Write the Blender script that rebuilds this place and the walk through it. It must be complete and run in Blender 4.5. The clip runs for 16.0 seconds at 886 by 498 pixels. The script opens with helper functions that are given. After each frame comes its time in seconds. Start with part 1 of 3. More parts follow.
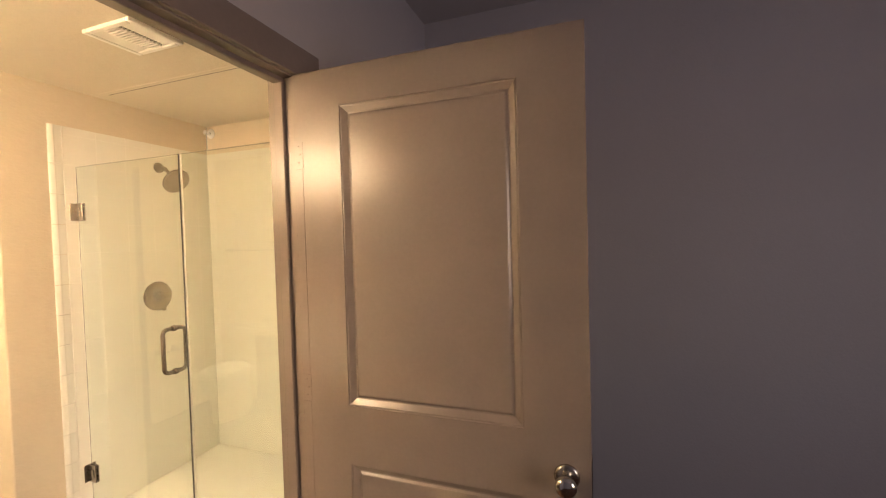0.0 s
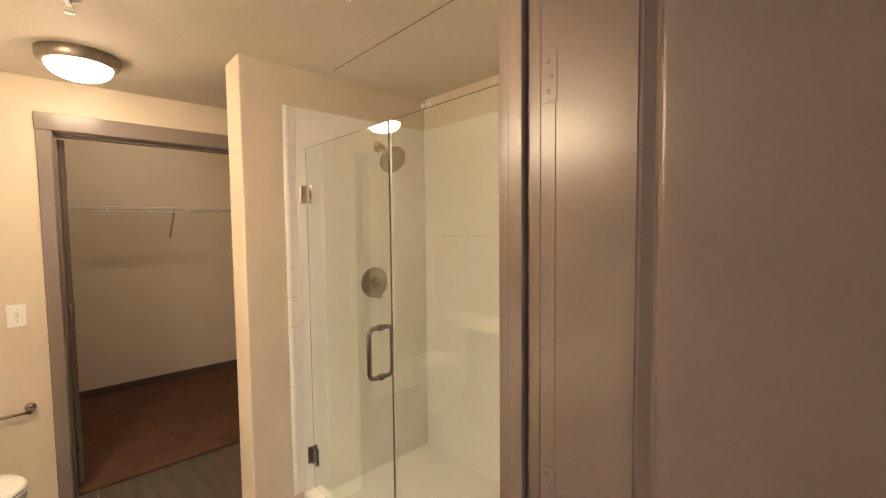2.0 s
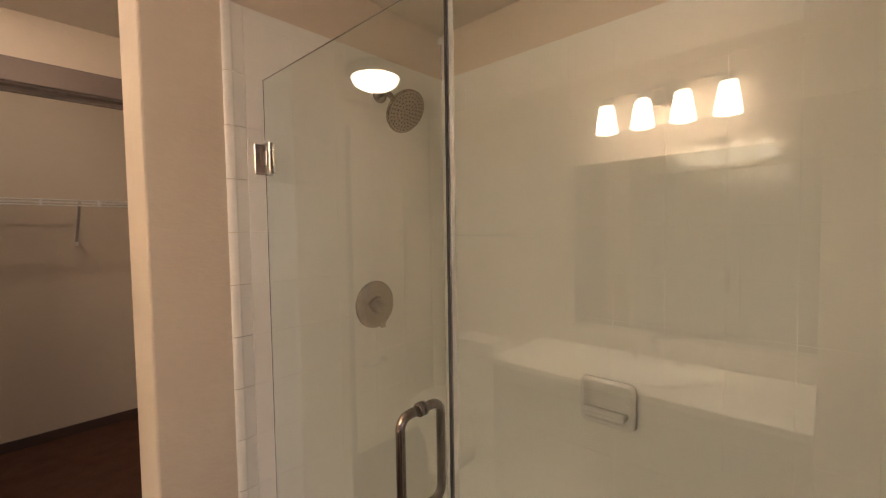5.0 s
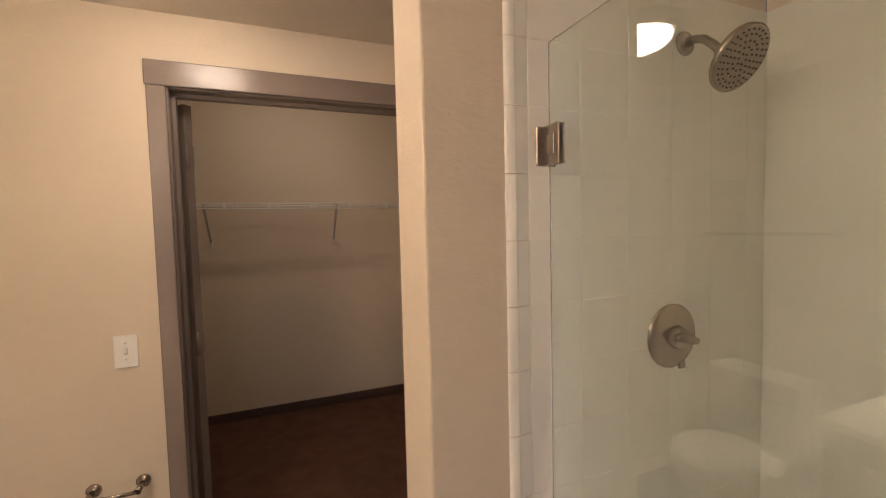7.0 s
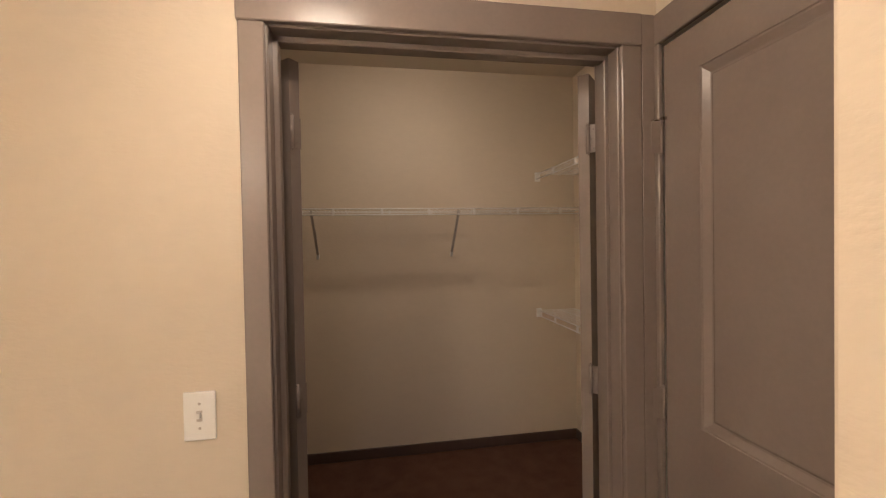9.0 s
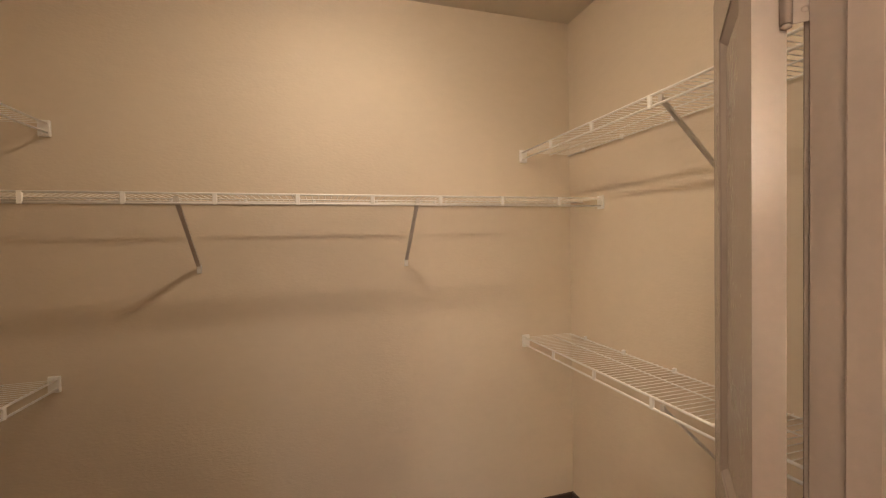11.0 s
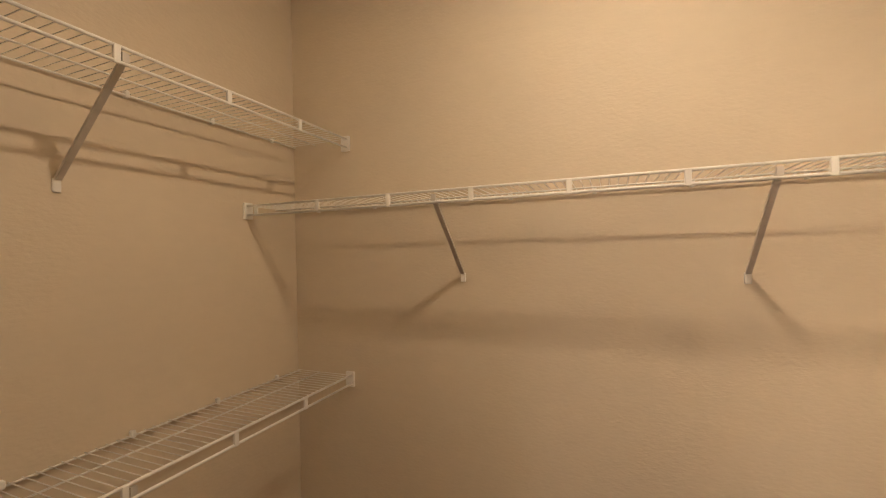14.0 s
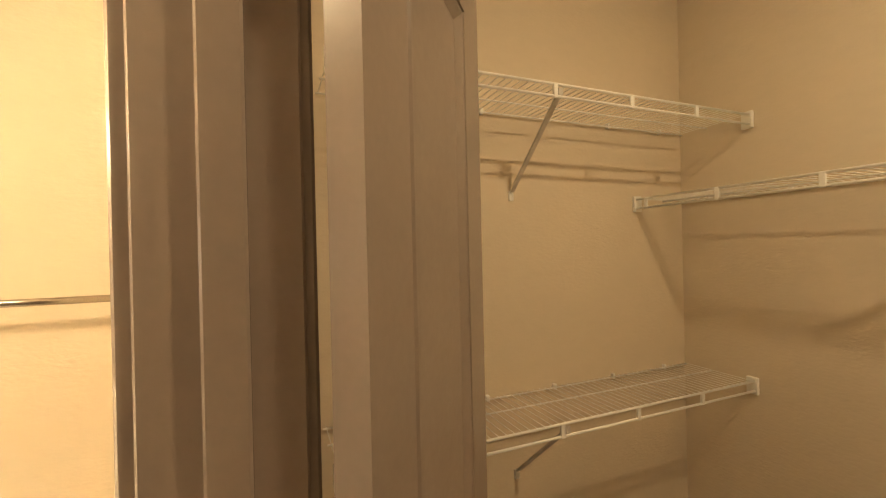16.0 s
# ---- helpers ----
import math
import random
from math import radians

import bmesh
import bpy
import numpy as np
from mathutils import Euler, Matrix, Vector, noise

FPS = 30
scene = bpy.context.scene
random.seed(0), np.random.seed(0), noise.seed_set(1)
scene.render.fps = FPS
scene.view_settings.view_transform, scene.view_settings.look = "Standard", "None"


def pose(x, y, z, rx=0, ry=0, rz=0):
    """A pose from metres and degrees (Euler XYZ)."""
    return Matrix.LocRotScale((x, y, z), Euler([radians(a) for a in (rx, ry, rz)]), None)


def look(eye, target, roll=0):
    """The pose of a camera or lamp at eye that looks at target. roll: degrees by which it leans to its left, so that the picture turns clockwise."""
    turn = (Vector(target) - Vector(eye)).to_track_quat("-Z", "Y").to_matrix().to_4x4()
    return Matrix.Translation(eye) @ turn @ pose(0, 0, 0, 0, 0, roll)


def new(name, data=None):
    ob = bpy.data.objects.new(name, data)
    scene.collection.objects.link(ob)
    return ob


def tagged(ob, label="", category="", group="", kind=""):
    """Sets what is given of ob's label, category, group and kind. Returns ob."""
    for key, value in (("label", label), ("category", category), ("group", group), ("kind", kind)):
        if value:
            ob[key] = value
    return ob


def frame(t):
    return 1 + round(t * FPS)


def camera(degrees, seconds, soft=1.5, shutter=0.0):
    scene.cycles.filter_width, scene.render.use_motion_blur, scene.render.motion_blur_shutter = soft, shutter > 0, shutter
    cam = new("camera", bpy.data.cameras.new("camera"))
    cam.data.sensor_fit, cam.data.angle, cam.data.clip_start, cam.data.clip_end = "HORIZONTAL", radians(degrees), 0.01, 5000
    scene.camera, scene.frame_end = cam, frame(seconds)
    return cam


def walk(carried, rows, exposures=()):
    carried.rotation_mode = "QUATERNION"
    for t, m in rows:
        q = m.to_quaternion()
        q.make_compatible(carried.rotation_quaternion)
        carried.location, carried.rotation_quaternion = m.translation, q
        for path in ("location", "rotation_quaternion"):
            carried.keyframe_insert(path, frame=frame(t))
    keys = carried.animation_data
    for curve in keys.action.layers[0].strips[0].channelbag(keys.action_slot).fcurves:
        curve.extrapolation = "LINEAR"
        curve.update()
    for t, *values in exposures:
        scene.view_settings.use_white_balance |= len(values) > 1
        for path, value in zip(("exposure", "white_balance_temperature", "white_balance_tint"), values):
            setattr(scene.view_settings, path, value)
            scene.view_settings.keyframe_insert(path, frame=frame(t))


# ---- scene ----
# ---------- camera ----------
cam = camera(93.8, 16.0, soft=1.2)
PATH = [
    (0, (-0.439, -3.506, 1.512), (1.442, -2.831, 1.453), -1.6),
    (0.5, (-0.332, -3.389, 1.514), (1.415, -2.418, 1.455), -1.5),
    (1, (-0.166, -3.3, 1.512), (1.413, -2.074, 1.45), -1.2),
    (1.5, (-0.034, -3.21, 1.527), (1.384, -1.802, 1.446), -0.9),
    (2, (0.025, -3.048, 1.526), (1.371, -1.574, 1.413), -0.6),
    (2.5, (0.06, -2.843, 1.522), (1.429, -1.391, 1.395), -0.5),
    (3, (0.127, -2.682, 1.483), (1.58, -1.313, 1.37), -0.6),
    (3.2, (0.191, -2.638, 1.481), (1.664, -1.29, 1.374), -0.4),
    (5.3, (0.387, -2.187, 1.471), (1.851, -0.827, 1.381), -1.0),
    (5.5, (0.357, -2.15, 1.488), (1.786, -0.755, 1.373), -1.3),
    (6, (0.306, -2.076, 1.496), (1.563, -0.525, 1.377), -1.4),
    (6.5, (0.31, -1.986, 1.488), (1.296, -0.25, 1.373), -1.7),
    (7, (0.359, -1.819, 1.511), (1.096, 0.037, 1.405), -1.4),
    (7.5, (0.383, -1.694, 1.504), (0.928, 0.229, 1.417), -1.3),
    (8, (0.328, -1.525, 1.491), (0.744, 0.43, 1.43), -1.3),
    (8.5, (0.254, -1.323, 1.516), (0.606, 0.645, 1.469), -1.0),
    (9, (0.255, -1.096, 1.501), (0.583, 0.877, 1.468), -1.0),
    (9.2, (0.279, -0.996, 1.519), (0.596, 0.979, 1.482), -1.0),
    (11.3, (0.436, -0.144, 1.53), (1.027, 1.766, 1.487), -0.7),
    (11.5, (0.475, -0.095, 1.533), (1.072, 1.813, 1.491), -0.5),
    (12, (0.512, 0.013, 1.531), (1.044, 1.941, 1.495), -0.2),
    (12.5, (0.482, 0.156, 1.543), (0.82, 2.127, 1.512), -0.4),
    (13, (0.416, 0.239, 1.538), (0.452, 2.239, 1.517), -0.8),
    (13.5, (0.389, 0.273, 1.53), (0.033, 2.241, 1.523), -1.2),
    (14, (0.415, 0.282, 1.52), (-0.338, 2.134, 1.53), -1.3),
    (14.5, (0.418, 0.246, 1.523), (-0.686, 1.914, 1.526), -1.3),
    (15, (0.408, 0.201, 1.525), (-1.0, 1.622, 1.526), -1.4),
    (15.5, (0.39, 0.149, 1.525), (-1.272, 1.263, 1.527), -1.6),
    (16, (0.381, 0.096, 1.53), (-1.469, 0.855, 1.526), -1.3),
]
# the camera's own exposure and white balance along the walk
EXPOSURES = [(0, 1.27, 6800, 11), (1.0, 0.93, 6400, 12), (2.0, 0.66, 6000, 12), (2.5, 0.52, 5950, 12), (3.2, 0.36, 5850, 15), (5.5, -0.06, 5700, 20), (7, 0.08, 5600, 18), (8.5, 0.3, 5450, 17), (9.2, 0.47, 5450, 16), (11.3, 1.42, 5750, 14), (12.5, 1.47, 5800, 13), (14, 1.52, 6050, 12), (14.5, 1.7, 6500, 11), (15, 1.88, 6700, 10), (15.5, 1.98, 6850, 7), (16, 1.74, 7000, 4)]
walk(cam, [(t, look(e, g, r)) for t, e, g, r in PATH], EXPOSURES)

# ---------- world and light ----------
world = bpy.data.worlds.new("sky")
scene.world = world
world.use_nodes = True
sky = world.node_tree.nodes.new("ShaderNodeTexSky")
sky.sky_type = "NISHITA"
sky.sun_disc = False
sky.sun_elevation, sky.sun_rotation = radians(12), radians(200)
world.node_tree.links.new(sky.outputs[0], world.node_tree.nodes["Background"].inputs[0])
world.node_tree.nodes["Background"].inputs[1].default_value = 0.05

DOME_W = 28.0        # glow of the bathroom ceiling dome
SHADE_W = 34.0       # glow of the vanity shades
CLOSET_W = 228.0      # glow of the closet ceiling light
BULB_W = 800.0      # glow of the bulbs inside the vanity shades
WARM = (1.0, 0.75, 0.48)
WINDOW_W = 8.3


def area_lamp(name, m, w, h, watts, colour):
    d = bpy.data.lights.new(name, "AREA")
    d.shape, d.size, d.size_y, d.energy, d.color = "RECTANGLE", w, h, watts, colour
    ob = new(name, d)
    ob.matrix_basis = m
    return ob


# daylight of the bedroom window, far behind the walk
area_lamp("window_daylight", look((-0.6, -5.95, 1.5), (-0.6, -4.0, 1.4)), 1.3, 1.2, WINDOW_W, (0.92, 0.83, 0.98))


# ---------- materials ----------
def material(name, base, rough=0.6, metal=0.0, vary=0.06, scale=6.0, bump=0.0, bscale=120.0, spec=0.5, fine=0.0, coat=0.0, rvary=0.0, stretch=None):
    """A surface with broad and fine variation of colour and an optional relief."""
    m = bpy.data.materials.new(name)
    m.use_nodes = True
    t = m.node_tree
    b = t.nodes["Principled BSDF"]
    b.inputs["Roughness"].default_value = rough
    b.inputs["Metallic"].default_value = metal
    b.inputs["Specular IOR Level"].default_value = spec
    b.inputs["Coat Weight"].default_value = coat
    co = t.nodes.new("ShaderNodeTexCoord")
    vec = co.outputs["Object"]
    if stretch:
        mp = t.nodes.new("ShaderNodeMapping")
        mp.inputs["Scale"].default_value = stretch
        t.links.new(vec, mp.inputs["Vector"])
        vec = mp.outputs["Vector"]
    n1 = t.nodes.new("ShaderNodeTexNoise")
    n1.inputs["Scale"].default_value = scale
    n1.inputs["Detail"].default_value = 5
    n2 = t.nodes.new("ShaderNodeTexNoise")
    n2.inputs["Scale"].default_value = scale * 17
    n2.inputs["Detail"].default_value = 3
    for n in (n1, n2):
        t.links.new(vec, n.inputs["Vector"])
    mix = t.nodes.new("ShaderNodeMix")
    mix.data_type = "FLOAT"
    mix.inputs["Factor"].default_value = 0.35 + fine
    t.links.new(n1.outputs["Fac"], mix.inputs["A"])
    t.links.new(n2.outputs["Fac"], mix.inputs["B"])
    ramp = t.nodes.new("ShaderNodeValToRGB")
    ramp.color_ramp.elements[0].position, ramp.color_ramp.elements[1].position = 0.3, 0.7
    ramp.color_ramp.elements[0].color = (*[c * (1 - vary) for c in base], 1)
    ramp.color_ramp.elements[1].color = (*[min(1, c * (1 + vary)) for c in base], 1)
    t.links.new(mix.outputs["Result"], ramp.inputs["Fac"])
    t.links.new(ramp.outputs["Color"], b.inputs["Base Color"])
    if rvary:
        mr = t.nodes.new("ShaderNodeMapRange")
        mr.inputs["To Min"].default_value, mr.inputs["To Max"].default_value = rough - rvary, rough + rvary
        t.links.new(mix.outputs["Result"], mr.inputs["Value"])
        t.links.new(mr.outputs["Result"], b.inputs["Roughness"])
    if bump:
        n3 = t.nodes.new("ShaderNodeTexNoise")
        n3.inputs["Scale"].default_value = bscale
        n3.inputs["Detail"].default_value = 4
        t.links.new(vec, n3.inputs["Vector"])
        bp = t.nodes.new("ShaderNodeBump")
        bp.inputs["Strength"].default_value = bump
        bp.inputs["Distance"].default_value = 0.002
        t.links.new(n3.outputs["Fac"], bp.inputs["Height"])
        t.links.new(bp.outputs["Normal"], b.inputs["Normal"])
    return m


PAINT = material("cream_wall_paint", (0.70, 0.61, 0.48), 0.62, vary=0.035, scale=2.2, bump=0.55, bscale=110, spec=0.35, stretch=(0.45, 0.45, 1.0))
CEIL = material("ceiling_paint", (0.66, 0.60, 0.50), 0.7, vary=0.03, scale=2.0, bump=0.6, bscale=80, spec=0.3)
GREY = material("bedroom_wall_paint", (0.50, 0.47, 0.46), 0.62, vary=0.03, scale=2.2, bump=0.5, bscale=95, spec=0.35)
TAUPE = material("taupe_trim_paint", (0.250, 0.205, 0.176), 0.25, vary=0.06, scale=5, bump=0.16, bscale=60, spec=0.5, rvary=0.05)
TILE = material("white_glazed_tile", (0.87, 0.86, 0.79), 0.03, vary=0.015, scale=3, bump=0.05, bscale=12, spec=0.5, rvary=0.012)
GROUT = material("pale_grout", (0.86, 0.85, 0.78), 0.3, vary=0.03, scale=20)
PAN = material("white_acrylic", (0.86, 0.85, 0.79), 0.18, vary=0.015, scale=3)
CERAMIC = material("white_ceramic", (0.82, 0.81, 0.76), 0.08, vary=0.01, scale=3)
STONE = material("pale_vanity_top", (0.76, 0.73, 0.64), 0.2, vary=0.05, scale=30)
NICKEL = material("brushed_nickel", (0.40, 0.355, 0.31), 0.24, metal=1.0, vary=0.025, scale=60, rvary=0.015)
CHROME = material("polished_chrome", (0.72, 0.70, 0.66), 0.09, metal=1.0, vary=0.02, scale=20)
# dark rubber; also colours the shade strip in the bathroom door gap
RUBBER_GAPSHADE = material("dark_rubber_and_gap_shade", (0.03, 0.028, 0.026), 0.6, vary=0.2, scale=40)
PLASTIC = material("white_plastic", (0.87, 0.86, 0.82), 0.32, vary=0.015, scale=20)
VINYL = material("white_vinyl_coating", (0.88, 0.87, 0.83), 0.30, vary=0.03, scale=30)
STEEL = material("grey_bracket_steel", (0.62, 0.58, 0.53), 0.4, metal=0.0, vary=0.08, scale=40)
CARPET = material("brown_carpet", (0.112, 0.058, 0.038), 0.95, vary=0.35, scale=9, bump=1.0, bscale=700, spec=0.1, fine=0.25)
PLANKS = material("dark_vinyl_plank", (0.078, 0.064, 0.050), 0.40, vary=0.55, scale=26, bump=0.25, bscale=120, rvary=0.06, stretch=(1.0, 0.07, 1.0))
MIRROR = material("silvered_mirror", (0.9, 0.9, 0.9), 0.01, metal=1.0, vary=0.0)
CABINET = material("dark_cabinet_paint", (0.13, 0.10, 0.085), 0.4, vary=0.08, scale=8)
BULBPAN = material("bronze_pan", (0.36, 0.31, 0.26), 0.35, metal=0.8, vary=0.1, scale=20)
BASEPAINT = material("dark_baseboard_paint", (0.085, 0.054, 0.040), 0.45, vary=0.08, scale=6)
# flat black painted for shade in the vent duct and ceiling seam
BLACK = material("black_recess_shade", (0.012, 0.011, 0.010), 0.8, vary=0.1, scale=20)


def glass_material(name, tint, rough=0.0):
    m = bpy.data.materials.new(name)
    m.use_nodes = True
    b = m.node_tree.nodes["Principled BSDF"]
    b.inputs["Base Color"].default_value = (*tint, 1)
    b.inputs["Roughness"].default_value = rough
    b.inputs["Transmission Weight"].default_value = 1.0
    b.inputs["IOR"].default_value = 1.6
    return m


SEAL = material("translucent_vinyl", (0.62, 0.60, 0.54), 0.12, vary=0.02, scale=20)
GLASS = glass_material("clear_shower_glass", (0.93, 0.97, 0.93))


def glow_material(name, colour, strength):
    m = bpy.data.materials.new(name)
    m.use_nodes = True
    b = m.node_tree.nodes["Principled BSDF"]
    b.inputs["Base Color"].default_value = (0.85, 0.82, 0.76, 1)
    b.inputs["Roughness"].default_value = 0.3
    b.inputs["Emission Color"].default_value = (*colour, 1)
    b.inputs["Emission Strength"].default_value = strength
    return m


DOME_GLOW = glow_material("lit_dome_glass", WARM, DOME_W)
SHADE_GLOW = glow_material("lit_shade_glass", WARM, SHADE_W)
BULB_GLOW = glow_material("lit_bulb", WARM, BULB_W)
CLOSET_GLOW = glow_material("lit_closet_glass", WARM, CLOSET_W)


# ---------- mesh helpers ----------
def bx(bm, x0, y0, z0, x1, y1, z1, bevel=0.0, seg=1):
    """Adds a box between two corners, with rounded edges if asked."""
    x0, x1 = sorted((x0, x1)); y0, y1 = sorted((y0, y1)); z0, z1 = sorted((z0, z1))
    v = [bm.verts.new(p) for p in ((x0, y0, z0), (x1, y0, z0), (x1, y1, z0), (x0, y1, z0), (x0, y0, z1), (x1, y0, z1), (x1, y1, z1), (x0, y1, z1))]
    f = [bm.faces.new([v[i] for i in q]) for q in ((3, 2, 1, 0), (4, 5, 6, 7), (0, 1, 5, 4), (1, 2, 6, 5), (2, 3, 7, 6), (3, 0, 4, 7))]
    if bevel:
        edges = list({e for q in f for e in q.edges})
        bmesh.ops.bevel(bm, geom=edges, offset=bevel, segments=seg, affect="EDGES", profile=0.5)
    return bm


def tube(bm, points, r, sides=8, cap=True):
    """Adds a round bar along points."""
    pts = [Vector(p) for p in points]
    rings = []
    side = None
    for i, p in enumerate(pts):
        d = (pts[min(i + 1, len(pts) - 1)] - pts[max(i - 1, 0)]).normalized()
        if side is None:
            side = d.orthogonal().normalized()
        side = (side - d * side.dot(d)).normalized()
        up = d.cross(side)
        rr = r[i] if isinstance(r, (list, tuple)) else r
        rings.append([bm.verts.new(p + rr * (math.cos(a) * side + math.sin(a) * up)) for a in (2 * math.pi * k / sides for k in range(sides))])
    for a, b in zip(rings, rings[1:]):
        for k in range(sides):
            q = bm.faces.new((a[k], a[(k + 1) % sides], b[(k + 1) % sides], b[k]))
            q.smooth = sides > 5
    if cap:
        bm.faces.new(rings[0][::-1])
        bm.faces.new(rings[-1])
    return bm


def lathe(bm, profile, m=None, sides=32, smooth=True):
    """Turns a profile of (radius, height) round the z axis, placed by m."""
    m = m or Matrix()
    rings = []
    for r, h in profile:
        if r < 1e-6:
            rings.append([bm.verts.new(m @ Vector((0, 0, h)))])
        else:
            rings.append([bm.verts.new(m @ Vector((r * math.cos(2 * math.pi * k / sides), r * math.sin(2 * math.pi * k / sides), h))) for k in range(sides)])
    for a, b in zip(rings, rings[1:]):
        for k in range(sides):
            k2 = (k + 1) % sides
            if len(a) == 1 and len(b) == 1:
                continue
            if len(a) == 1:
                q = bm.faces.new((a[0], b[k2], b[k]))
            elif len(b) == 1:
                q = bm.faces.new((a[k], a[k2], b[0]))
            else:
                q = bm.faces.new((a[k], a[k2], b[k2], b[k]))
            q.smooth = smooth
    return bm


def arc(p, centre, u, v, r, a0, a1, n=6):
    """Points of an arc, added to the list p."""
    c, u, v = Vector(centre), Vector(u), Vector(v)
    for k in range(n + 1):
        a = radians(a0 + (a1 - a0) * k / n)
        p.append(c + r * (math.cos(a) * u + math.sin(a) * v))
    return p


def loft(bm, rings):
    """Skins a stack of closed loops of equal length and caps both ends."""
    vs = [[bm.verts.new(p) for p in r] for r in rings]
    n = len(vs[0])
    for a, b in zip(vs, vs[1:]):
        for k in range(n):
            bm.faces.new((a[k], a[(k + 1) % n], b[(k + 1) % n], b[k])).smooth = True
    bm.faces.new(vs[0][::-1]); bm.faces.new(vs[-1])
    return bm


def egg(cx, lx0, lx1, wy, z, n=28):
    """An egg-shaped loop, longer towards +x."""
    return [(cx + (lx1 if math.cos(a) > 0 else lx0) * math.cos(a), wy * math.sin(a), z) for a in (2 * math.pi * k / n for k in range(n))]


def part(name, bm, material, parent=None, label=""):
    """Links a bmesh as one mesh object, under a thing or a part."""
    bmesh.ops.recalc_face_normals(bm, faces=bm.faces)
    me = bpy.data.meshes.new(name)
    bm.to_mesh(me)
    bm.free()
    me.materials.append(material)
    ob = new(name, me)
    if parent:
        ob.parent = parent
    if label:
        ob["label"] = label
    return ob


def thing(name, m, label, category, group=""):
    """An Empty at the base of a thing, to hold its parts."""
    ob = new(name)
    ob.empty_display_size = 0.05
    ob.matrix_basis = m
    return tagged(ob, label, category, group)


def structure(name, bm, material, label, category):
    return tagged(part(name, bm, material), label, category, kind="structure")


B = bmesh.new

# ---------- plan, in metres ----------
OPEN_W, HEAD = 0.956, 2.05           # closet opening
BATH_W, BATH_S, BATH_H = -0.80, -2.500, 2.318
WING_X, WING_N, WING_S = 0.646, -0.796, -0.998
ALC_X = 1.076
SHO_E, SHO_N = 1.735, -1.004
GLASS_X = 0.946
CL_W, CL_E, CL_N, CL_S, CL_H = -0.935, 1.735, 1.80, 0.118, 2.71
BED_N, BED_E, BED_H = -2.588, 1.90, 2.78
BD0, BD1, BDH = -0.215, 0.700, 2.055   # bathroom doorway

# ---------- floors ----------
structure("floor_closet", bx(B(), CL_W, 0.062, -0.1, CL_E, CL_N, 0.012), CARPET, "short brown carpet in the walk-in closet", "carpet")
structure("floor_bathroom", bx(B(), BATH_W, BATH_S, -0.1, SHO_E, 0.062, -0.006), GROUT, "seams under the bathroom plank floor", "floor")
structure("floor_bedroom", bx(B(), -2.6, -6.0, -0.1, BED_E, BATH_S, 0.004), CARPET, "brown bedroom carpet", "carpet")

# ---------- walls ----------
T = 0.12
bm = B()
bx(bm, CL_W - T, 0.0, -0.1, -0.02, CL_S, CL_H + 0.1)
bx(bm, -0.02, 0.0, HEAD + 0.02, OPEN_W + 0.02, CL_S, CL_H + 0.1)
bx(bm, OPEN_W + 0.02, 0.0, -0.1, CL_E + T, CL_S, CL_H + 0.1)
structure("wall_closet_front", bm, PAINT, "cream textured wall with the closet opening", "wall")
structure("wall_closet_back", bx(B(), CL_W - T, CL_N, -0.1, CL_E + T, CL_N + T, CL_H + 0.1), PAINT, "cream textured closet back wall", "wall")
structure("wall_closet_west", bx(B(), CL_W - T, CL_S, -0.1, CL_W, CL_N, CL_H + 0.1), PAINT, "cream textured closet side wall", "wall")
structure("wall_closet_east", bx(B(), CL_E, CL_S, -0.1, CL_E + T, CL_N, CL_H + 0.1), PAINT, "cream textured closet side wall", "wall")
structure("ceiling_closet", bx(B(), CL_W, CL_S, CL_H, CL_E, CL_N, CL_H + 0.1), CEIL, "painted closet ceiling", "ceiling")
structure("wall_bathroom_west", bx(B(), BATH_W - T, BATH_S, -0.1, BATH_W, 0.0, BATH_H + 0.1), PAINT, "cream textured bathroom wall", "wall")
structure("wall_wing", bx(B(), WING_X, WING_S, -0.1, SHO_E + 0.015, WING_N, BATH_H + 0.1, 0.006, 2), PAINT, "cream textured wing wall beside the shower", "wall")
bm = B()
bx(bm, ALC_X, -0.64, HEAD + 0.01, ALC_X + T, -0.001, BATH_H + 0.1)
bx(bm, ALC_X, WING_N, -0.1, ALC_X + T, -0.64, BATH_H + 0.1)
structure("wall_alcove_east", bm, PAINT, "cream wall round the linen door", "wall")
structure("wall_shower_east", bx(B(), SHO_E + 0.015, BATH_S, -0.1, SHO_E + 0.015 + T, WING_S, BATH_H + 0.1), PAINT, "cream wall above the shower tile", "wall")
bm = B()
bx(bm, BATH_W - T, BED_N, -0.1, BD0 - 0.02, BATH_S, BED_H + 0.1)
bx(bm, BD0 - 0.02, BED_N, BDH + 0.02, BD1 + 0.02, BATH_S, BED_H + 0.1)
bx(bm, BD1 + 0.02, BED_N, -0.1, BED_E + T, BATH_S, BED_H + 0.1)
structure("wall_bathroom_south", bm, GREY, "painted wall with the bathroom doorway", "wall")
structure("ceiling_bathroom", bx(B(), BATH_W, BATH_S, BATH_H, SHO_E + 0.015, 0.0, BATH_H + 0.1), CEIL, "low painted bathroom ceiling", "ceiling")
structure("wall_bedroom_east", bx(B(), BED_E, -6.1, -0.1, BED_E + T, BED_N, BED_H + 0.1), GREY, "dim grey bedroom wall", "wall")
structure("wall_bedroom_west", bx(B(), -2.72, -6.1, -0.1, -2.6, BED_N + T, BED_H + 0.1), GREY, "dim grey bedroom wall", "wall")
structure("wall_bedroom_north", bx(B(), -2.6, BED_N, -0.1, BATH_W - T - 0.001, BED_N + T, BED_H + 0.1), GREY, "dim grey bedroom wall", "wall")
bm = B()
